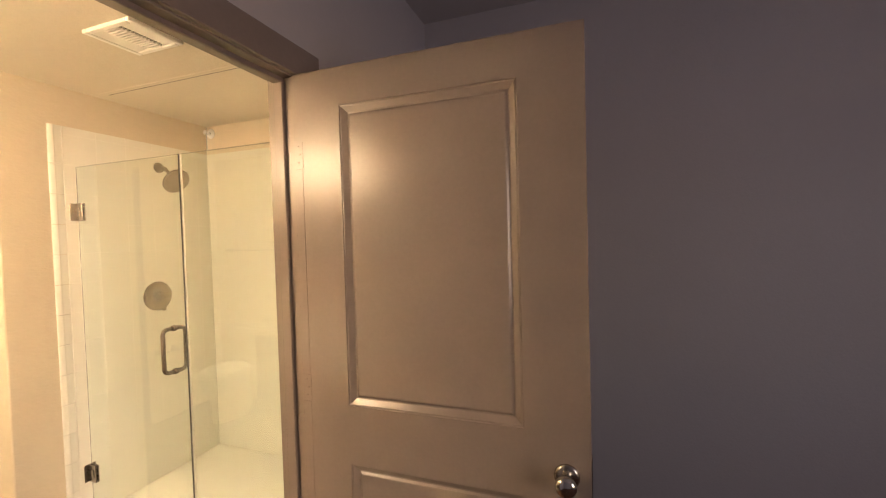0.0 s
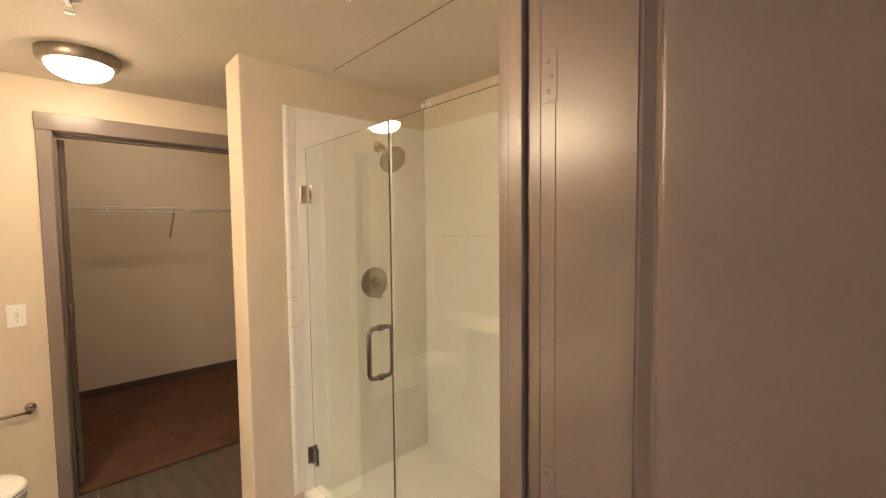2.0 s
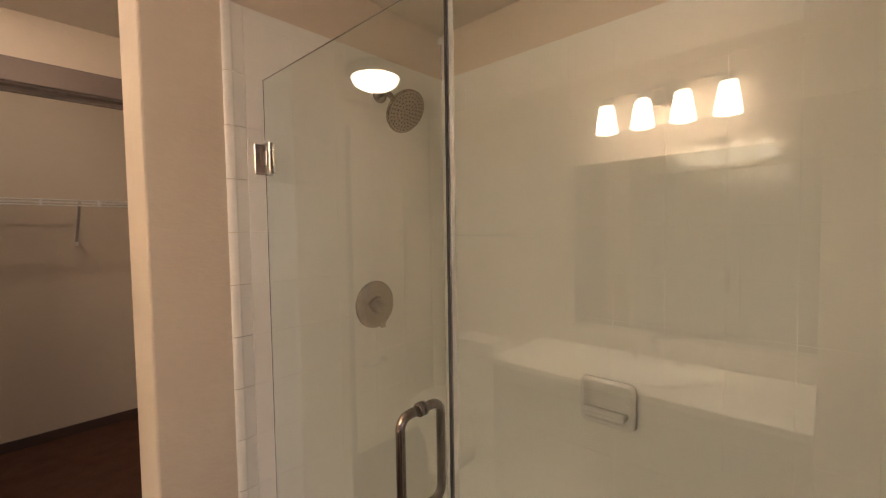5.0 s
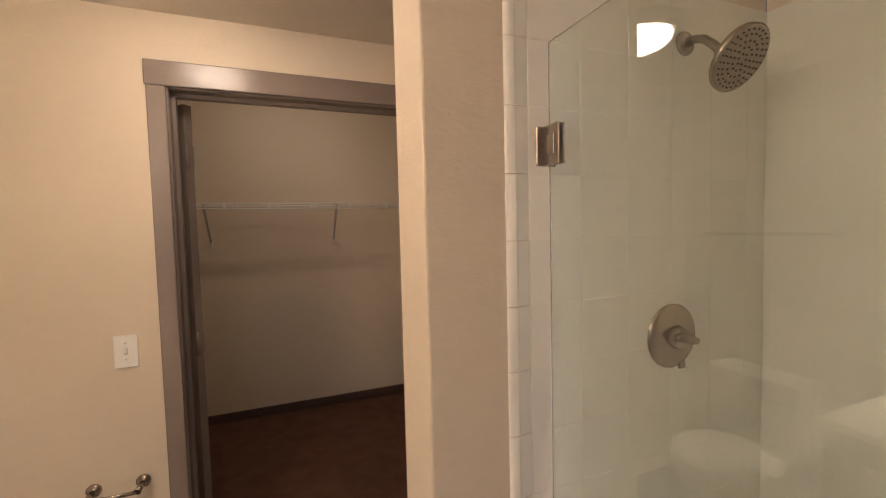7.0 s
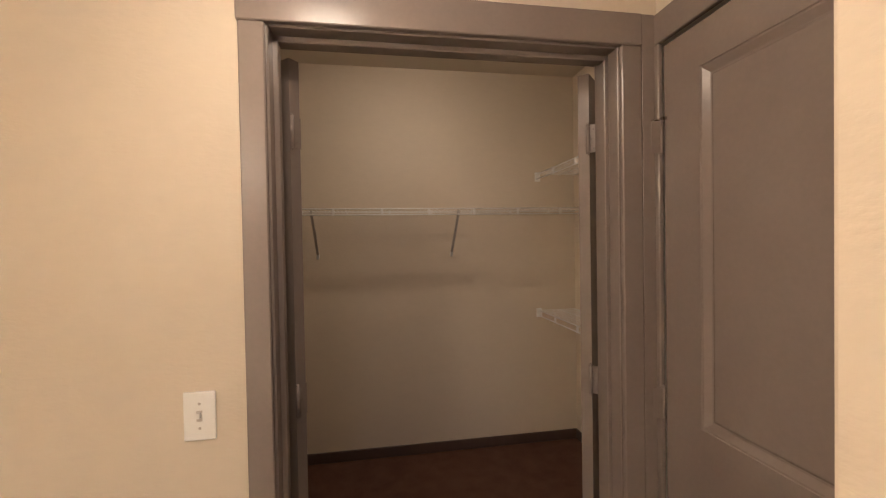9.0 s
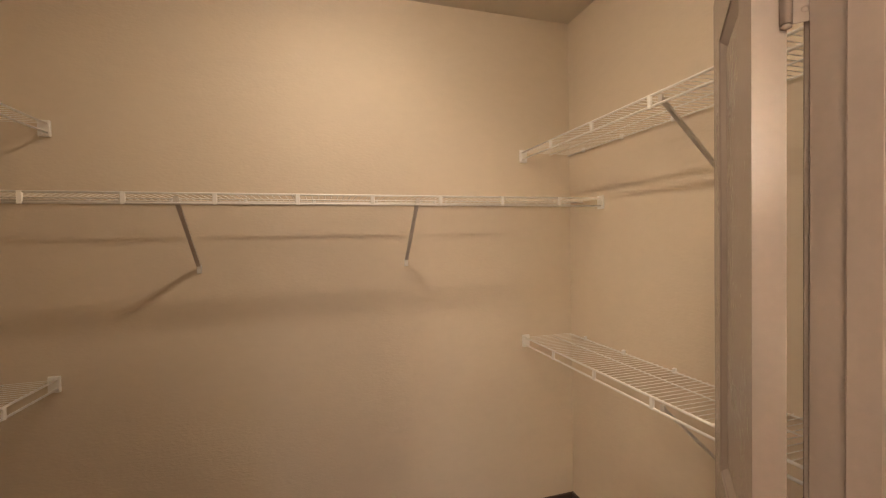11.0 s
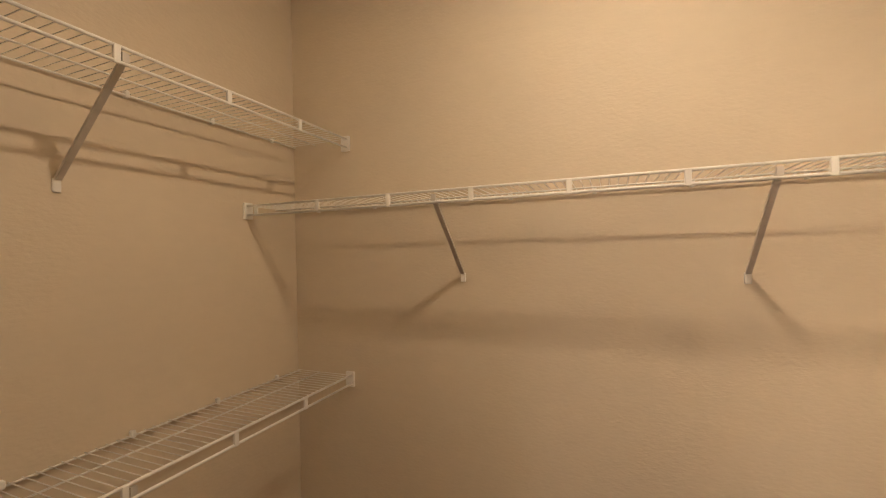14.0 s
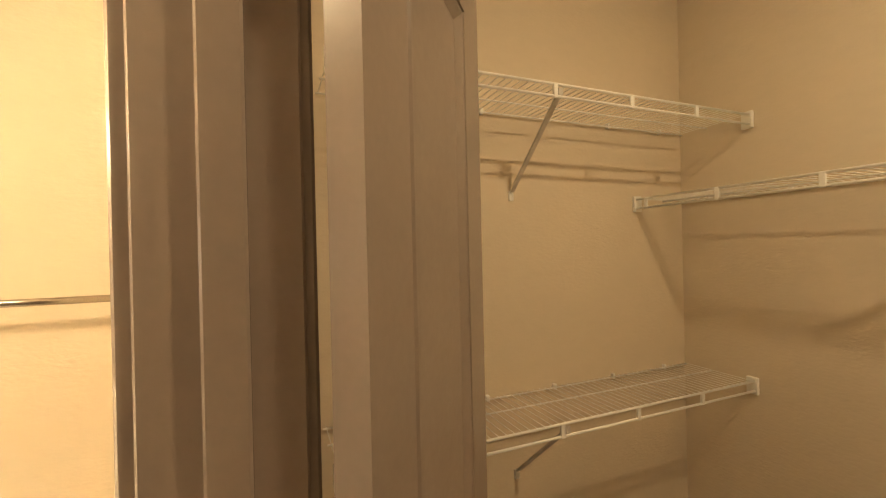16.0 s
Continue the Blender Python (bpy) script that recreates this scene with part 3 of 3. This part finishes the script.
for ring_r, cnt in ((0.012, 6), (0.026, 12), (0.040, 18), (0.054, 24), (0.065, 28)):
    for k in range(cnt):
        a = 2 * math.pi * k / cnt
        lathe(bm, [(0.0028, 0.0535), (0.0022, 0.0565), (0, 0.0565)], M @ Matrix.Translation((ring_r * math.cos(a), ring_r * math.sin(a), 0)), 6)
part("nozzles", bm, RUBBER_GAPSHADE, fp)

# moulded soap dish on the back tile
soap = thing("soap_dish", pose(SHO_E, -1.733, 0.902), "white ceramic soap dish with a rounded rim, set in the tile", "soap dish")


def rounded_loop(hy, hz, r, x):
    """A rounded rectangle across y and z at depth x."""
    p = []
    for cy, cz, a0 in ((hy - r, hz - r, 0), (r - hy, hz - r, 90), (r - hy, r - hz, 180), (hy - r, r - hz, 270)):
        for k in range(6):
            a = radians(a0 + 18 * k)
            p.append((x, cy + r * math.cos(a), cz + r * math.sin(a)))
    return p


part("rim", loft(B(), [rounded_loop(0.088, 0.076, 0.020, -0.0005), rounded_loop(0.087, 0.075, 0.020, -0.011), rounded_loop(0.082, 0.070, 0.019, -0.017), rounded_loop(0.074, 0.062, 0.017, -0.015), rounded_loop(0.068, 0.056, 0.016, -0.004), rounded_loop(0.040, 0.030, 0.012, -0.003)]), CERAMIC, soap)
bm = B()
bx(bm, -0.052, -0.066, -0.040, -0.004, 0.066, -0.022, 0.007, 3)
bx(bm, -0.052, -0.066, -0.026, -0.043, 0.066, -0.008, 0.004, 2)
part("tray", bm, CERAMIC, soap)

# fire sprinklers
def sprinkler(m, name, label):
    th = thing(name, m, label, "sprinkler")
    part("plate", lathe(B(), [(0, 0), (0.034, 0), (0.032, -0.004), (0.016, -0.010), (0.012, -0.010)], None, 28), PLASTIC, th)
    bm = B()
    tube(bm, [(0, 0, -0.008), (0, 0, -0.026)], 0.009, 12)
    for s in (-1, 1):
        tube(bm, [(s * 0.009, 0, -0.024), (s * 0.012, 0, -0.036), (s * 0.004, 0, -0.048)], 0.0022, 6)
    part("frame", bm, PLASTIC, th)
    part("deflector", lathe(B(), [(0, -0.047), (0.015, -0.048), (0.015, -0.050), (0, -0.051)], None, 16), PLASTIC, th)


sprinkler(pose(0.074, -1.105, BATH_H), "ceiling_sprinkler", "white fire sprinkler head on the ceiling")
sprinkler(pose(SHO_E + 0.0145, SHO_N - 0.035, 2.268, 0, 90, 0), "wall_sprinkler", "white sidewall sprinkler above the shower tile")

# exhaust vent
vent = thing("ceiling_vent", pose(0.690, -1.866, BATH_H), "white louvred exhaust vent on the ceiling", "vent")
bm = B()
for a in ((-0.105, -0.127, 0.105, -0.105), (-0.105, 0.105, 0.105, 0.127), (-0.105, -0.105, -0.083, 0.105), (0.083, -0.105, 0.105, 0.105)):
    bx(bm, a[0], a[1], -0.016, a[2], a[3], -0.0005, 0.004, 2)
part("frame", bm, PLASTIC, vent)
for ya, yb in ((-0.104, -0.040), (0.040, 0.104)):
    bm = B()
    za, zb = (-0.013, -0.006) if ya < 0 else (-0.006, -0.013)
    v = [bm.verts.new(p) for p in ((-0.083, ya, za), (0.083, ya, za), (0.083, yb, zb), (-0.083, yb, zb), (-0.083, ya, -0.001), (0.083, ya, -0.001), (0.083, yb, -0.001), (-0.083, yb, -0.001))]
    for q in ((3, 2, 1, 0), (4, 5, 6, 7), (0, 1, 5, 4), (1, 2, 6, 5), (2, 3, 7, 6), (3, 0, 4, 7)):
        bm.faces.new([v[k] for k in q])
    part("sloped_panel", bm, PLASTIC, vent, "smooth sloping panel beside the louvres")
# no duct is built; a black sheet paints its shade
part("backing", bx(B(), -0.083, -0.0395, -0.003, 0.083, 0.0395, -0.0008), BLACK, vent, "black sheet painting the duct shade behind the louvres")
for k in range(12):
    sl = part("slat", bx(B(), -0.0028, -0.0395, -0.006, 0.0028, 0.0395, 0.004), PLASTIC, vent)
    sl.matrix_basis = Matrix.Translation((-0.077 + k * 0.014, 0, -0.010)) @ Matrix.Rotation(radians(22), 4, "Y")

# ceiling board joint above the shower
structure("trim_ceiling_joint", bx(B(), 1.040, BATH_S + 0.05, BATH_H - 0.0022, 1.071, -1.07, BATH_H - 0.0003, 0.001), CEIL, "raised paper tape beside the ceiling joint", "trim")
# seam is not cut; a thin black strip paints the shade inside it
structure("trim_ceiling_seam", bx(B(), 1.0725, BATH_S + 0.05, BATH_H - 0.0012, 1.0755, -1.09, BATH_H - 0.0003), BLACK, "thin black strip painting the shade in the ceiling board seam", "trim")

# ---------- switch ----------
sw = thing("light_switch", pose(-0.173, -0.0005, 1.087), "white single toggle switch plate on the wall", "light switch")
part("plate", bx(B(), -0.037, -0.0065, -0.060, 0.037, 0.0, 0.060, 0.003, 2), PLASTIC, sw)
bm = bx(B(), -0.005, -0.016, -0.004, 0.005, -0.006, 0.010, 0.0015)
part("toggle", bm, PLASTIC, sw)
part("toggle_slot", bx(B(), -0.0065, -0.0075, -0.013, 0.0065, -0.0062, 0.013), STEEL, sw, "greyish slot round the toggle")
for z in (-0.030, 0.030):
    part("screw", lathe(B(), [(0.0035, 0), (0.003, 0.0012), (0, 0.0013)], Matrix.Translation((0, -0.0065, z)) @ RX, 10), STEEL, sw)

# ---------- paper holder ----------
tp = thing("paper_holder", pose(-0.22, 0, 0.593), "brushed nickel pivoting paper holder on the wall", "paper holder")
for s in (-1, 1):
    bm = lathe(B(), [(0, 0.0005), (0.024, 0.0005), (0.024, 0.006), (0.014, 0.012), (0.010, 0.02)], Matrix.Translation((s * 0.075, 0, 0)) @ RX, 24)
    tube(bm, [(s * 0.075, -0.015, 0), (s * 0.075, -0.05, 0.0), (s * 0.070, -0.066, -0.006)], [0.010, 0.010, 0.013], 14)
    part("post", bm, NICKEL, tp)
part("roller", tube(B(), [(-0.068, -0.066, -0.006), (0.068, -0.066, -0.006)], 0.007, 14), NICKEL, tp)

# ---------- towel bar ----------
tb = thing("towel_bar", pose(BATH_W, -0.47, 1.437), "slim brushed nickel towel bar on the wall", "towel bar")
part("bar", tube(B(), [(0.062, -0.30, 0), (0.062, 0.30, 0)], 0.008, 12), NICKEL, tb)
for s in (-1, 1):
    part("post", lathe(B(), [(0, 0.0005), (0.024, 0.0005), (0.022, 0.008), (0.012, 0.014), (0.012, 0.060), (0.010, 0.072), (0, 0.073)], Matrix.Translation((0, s * 0.29, 0)) @ Matrix.Rotation(radians(90), 4, "Y"), 20), NICKEL, tb)

# ---------- toilet ----------
toilet = thing("toilet", pose(BATH_W, -0.51, -0.002), "white ceramic toilet with a closed lid", "toilet")
part("bowl", loft(B(), [egg(0.36, 0.20, 0.20, 0.11, 0), egg(0.36, 0.20, 0.20, 0.105, 0.10), egg(0.38, 0.19, 0.20, 0.11, 0.20), egg(0.41, 0.18, 0.22, 0.15, 0.30), egg(0.42, 0.19, 0.235, 0.18, 0.37), egg(0.42, 0.19, 0.235, 0.182, 0.395)]), CERAMIC, toilet)
part("seat", loft(B(), [egg(0.42, 0.20, 0.238, 0.185, 0.398), egg(0.42, 0.20, 0.242, 0.188, 0.405), egg(0.42, 0.20, 0.240, 0.186, 0.414)]), CERAMIC, toilet)
part("lid", loft(B(), [egg(0.42, 0.20, 0.238, 0.184, 0.417), egg(0.42, 0.20, 0.240, 0.186, 0.424), egg(0.42, 0.195, 0.225, 0.175, 0.434), egg(0.42, 0.12, 0.15, 0.11, 0.437)]), CERAMIC, toilet)
part("tank", bx(B(), 0.012, -0.205, 0.38, 0.195, 0.205, 0.715, 0.02, 3), CERAMIC, toilet)
part("tank_lid", bx(B(), 0.004, -0.215, 0.716, 0.208, 0.215, 0.752, 0.01, 3), CERAMIC, toilet)
bm = tube(B(), [(0.196, -0.14, 0.66), (0.215, -0.14, 0.66)], 0.010, 12)
tube(bm, [(0.212, -0.145, 0.66), (0.214, -0.07, 0.652)], 0.006, 10)
part("flush_lever", bm, CHROME, toilet, "chrome flush lever")
bm = bx(B(), 0.15, -0.14, 0.30, 0.24, 0.14, 0.385, 0.02, 2)
part("neck", bm, CERAMIC, toilet)

# ---------- vanity ----------
VY0, VY1, VX = -2.23, -0.96, BATH_W + 0.55
vanity = thing("vanity_cabinet", pose(0, 0, 0), "dark painted vanity cabinet with panelled doors", "cabinet")
part("body", bx(B(), BATH_W + 0.001, VY0, 0.09, VX - 0.022, VY1 - 0.012, 0.772), CABINET, vanity)
part("plinth", bx(B(), BATH_W + 0.001, VY0, -0.005, VX - 0.08, VY1 - 0.012, 0.0895), CABINET, vanity)
for k in range(4):
    w = (VY1 - 0.012 - VY0) / 4
    bm = leaf_mesh(w - 0.006, 0.66, 0.02, [(0.06, 0.60)], 0.06)
    d = part("door", bm, CABINET, vanity)
    d.matrix_basis = pose(VX - 0.001, VY0 + k * w + 0.003, 0.11, 0, 0, 90)
    part("handle", tube(B(), [(0.035 if k % 2 else w - 0.04, -0.02, 0.50), (0.035 if k % 2 else w - 0.04, -0.02, 0.60)], 0.005, 8), NICKEL, d)
top = thing("countertop", pose(0, 0, 0), "pale stone vanity top with a moulded basin", "countertop")
part("slab", bx(B(), BATH_W + 0.001, VY0, 0.773, VX + 0.02, VY1, 0.804, 0.006, 2), STONE, top)
part("backsplash", bx(B(), BATH_W + 0.001, VY0, 0.8045, BATH_W + 0.021, VY1, 0.90, 0.004), STONE, top)
BY = -1.64
part("basin", lathe(B(), [(0.21, 0.0), (0.215, 0.006), (0.20, 0.008), (0.185, 0.004), (0.12, 0.0025), (0, 0.0022)], Matrix.Translation((BATH_W + 0.30, BY, 0.8045)) @ Matrix.Diagonal((0.8, 1.05, 1, 1)), 40), CERAMIC, top, "white oval basin")
faucet = thing("faucet", pose(BATH_W + 0.09, BY, 0.8045), "bright chrome two-handle basin faucet", "faucet")
p = [Vector((0, 0, 0.0)), Vector((0, 0, 0.07))]
arc(p, (0.05, 0, 0.08), (-1, 0, 0), (0, 0, 1), 0.05, 10, 150, 8)
part("spout", tube(B(), p, 0.010, 12), CHROME, faucet)
for s in (-1, 1):
    bm = lathe(B(), [(0.022, 0), (0.020, 0.01), (0.012, 0.03), (0.010, 0.045), (0, 0.048)], Matrix.Translation((0, s * 0.10, 0)), 18)
    tube(bm, [(0, s * 0.10, 0.042), (0.0, s * 0.155, 0.056)], [0.006, 0.004], 10)
    part("handle", bm, CHROME, faucet)
mirror = thing("wall_mirror", pose(0, 0, 0), "large frameless wall mirror over the vanity", "mirror")
part("glass", bx(B(), BATH_W + 0.0005, -2.23, 0.905, BATH_W + 0.006, -1.17, 1.83), MIRROR, mirror)

# vanity light bar
LY, LZ = -1.658, 2.13
bar = thing("vanity_light", pose(BATH_W, LY, LZ), "brushed nickel light bar with four lit white shades", "wall light")
part("backplate", bx(B(), 0.0005, -0.06, -0.06, 0.022, 0.06, 0.06, 0.006, 2), NICKEL, bar)
bm = tube(B(), [(0.10, -0.30, 0.01), (0.10, 0.30, 0.01)], 0.008, 12)
tube(bm, [(0.02, 0, 0.0), (0.10, 0, 0.01)], 0.009, 12)
part("bar", bm, NICKEL, bar)
for k in range(4):
    y = -0.264 + k * 0.176
    part("holder", lathe(B(), [(0.010, 0.006), (0.022, -0.002), (0.024, -0.030), (0.020, -0.032)], Matrix.Translation((0.10, y, 0)), 20), NICKEL, bar)
    part("shade", lathe(B(), [(0.030, -0.028), (0.036, -0.030), (0.056, -0.165), (0.053, -0.167), (0.034, -0.034)], Matrix.Translation((0.10, y, 0)), 32), SHADE_GLOW, bar, "lit tapered white glass shade")
    part("bulb", lathe(B(), [(0, -0.070), (0.012, -0.072), (0.020, -0.085), (0.027, -0.105), (0.024, -0.125), (0.012, -0.138), (0, -0.141)], Matrix.Translation((0.10, y, 0)), 20), BULB_GLOW, bar, "lit bulb inside the shade")

# ---------- tile, in pieces ----------
TP = 0.1515
Z0 = 1.627 - TP * 10
tile_rng = random.Random(4)


def tile_mesh(w, h):
    """A flat tile with eased edges: x across, z up, face towards -y."""
    bm = B()
    d, e = 0.0062, 0.0008
    loops = []
    for o, y in ((0, 0.0), (0, -d + e), (e, -d)):
        loops.append([bm.verts.new(p) for p in ((-w / 2 + o, y, -h / 2 + o), (w / 2 - o, y, -h / 2 + o), (w / 2 - o, y, h / 2 - o), (-w / 2 + o, y, h / 2 - o))])
    for a, b in zip(loops, loops[1:]):
        for k in range(4):
            bm.faces.new((a[k], a[(k + 1) % 4], b[(k + 1) % 4], b[k]))
    bm.faces.new(loops[-1])
    bmesh.ops.recalc_face_normals(bm, faces=bm.faces)
    me = bpy.data.meshes.new("tile")
    bm.to_mesh(me)
    bm.free()
    me.materials.append(TILE)
    return me


def tiled_wall(name, m, x0, x1, z0, z1, first, label):
    """Tiles on a wall plane, x along the wall from x0 to x1, on a grout bed."""
    bed = structure(name, bx(B(), x0, -0.0058, z0, x1, 0.0, z1), GROUT, label, "tile wall")
    bed.matrix_basis = m
    cache = {}
    zs = [z0] + [Z0 + TP * k for k in range(0, 16) if z0 + 0.03 < Z0 + TP * k < z1 - 0.03] + [z1]
    xs = [x0, x0 + first]
    while xs[-1] + TP < x1 - 0.03:
        xs.append(xs[-1] + TP)
    xs.append(x1)
    for za, zb in zip(zs, zs[1:]):
        for xa, xb in zip(xs, xs[1:]):
            key = (round(xb - xa, 3), round(zb - za, 3))
            if key not in cache:
                cache[key] = tile_mesh(key[0] - 0.0006, key[1] - 0.0006)
            ob = new("tile", cache[key])
            ob.parent = bed
            ob.matrix_basis = pose((xa + xb) / 2, -0.0002, (za + zb) / 2, tile_rng.uniform(-0.09, 0.09), 0, tile_rng.uniform(-0.09, 0.09))
    return bed


tiled_wall("wall_tile_north", pose(0, WING_S - 0.0005, 0), 0.898, SHO_E + 0.0072, 0.092, 2.124, TP, "glazed white six-inch tile on the shower end wall")
tiled_wall("wall_tile_east", Matrix.Translation((SHO_E + 0.0145, WING_S - 0.006, 0)) @ pose(0, 0, 0, 0, 0, -90), 0.0, WING_S - 0.006 - BATH_S - 0.001, 0.092, 2.124, 0.134, "glazed white six-inch tile on the shower back wall")
# bullnose edge column
for k in range(-10, 4):
    za, zb = max(1.627 + TP * (k - 1), 0.147), min(1.627 + TP * k, 2.124)
    if k == 3:
        zb = 2.124
    if zb - za < 0.02:
        continue
    bm = B()
    prof = [(0.8974, -0.0003), (0.8974, -0.0056), (0.8962, -0.0066), (0.866, -0.0095)]
    for a in range(0, 91, 9):
        prof.append((0.861 - 0.022 * math.sin(radians(a)), -0.0003 - 0.0105 * math.cos(radians(a))))
    lo = [bm.verts.new((x, WING_S + y, za + 0.0008)) for x, y in prof]
    hi = [bm.verts.new((x, WING_S + y, zb - 0.0008)) for x, y in prof]
    n = len(prof)
    for i in range(n):
        bm.faces.new((lo[i], lo[(i + 1) % n], hi[(i + 1) % n], hi[i]))
    bm.faces.new(lo[::-1]); bm.faces.new(hi)
    tagged(part("bullnose_tile", bm, TILE), "glossy white bullnose edge tile beside the shower", "tile", "bullnose edge tiles")

# ---------- plank floor, in pieces ----------
plank_mesh = {}
rng = random.Random(7)
x = BATH_W + 0.002
while x < 0.90:
    w = min(0.15, 0.90 - x)
    y = BATH_S - rng.uniform(0.0, 0.8)
    while y < 0.056:
        ya, yb = max(y, BATH_S + 0.002), min(y + 0.9, 0.058)
        y += 0.9
        if yb - ya < 0.03 or w < 0.03:
            continue
        key = (round(w, 3), round(yb - ya, 3))
        if key not in plank_mesh:
            bm = bx(B(), 0.0006, 0.0006, -0.006, key[0] - 0.0006, key[1] - 0.0006, 0.0, 0.0006)
            bmesh.ops.recalc_face_normals(bm, faces=bm.faces)
            me = bpy.data.meshes.new("plank")
            bm.to_mesh(me)
            bm.free()
            me.materials.append(PLANKS)
            plank_mesh[key] = me
        ob = new("plank", plank_mesh[key])
        ob.parent = bpy.data.objects["floor_bathroom"]
        ob.matrix_basis = pose(x, ya, 0.0002)
    x += 0.15
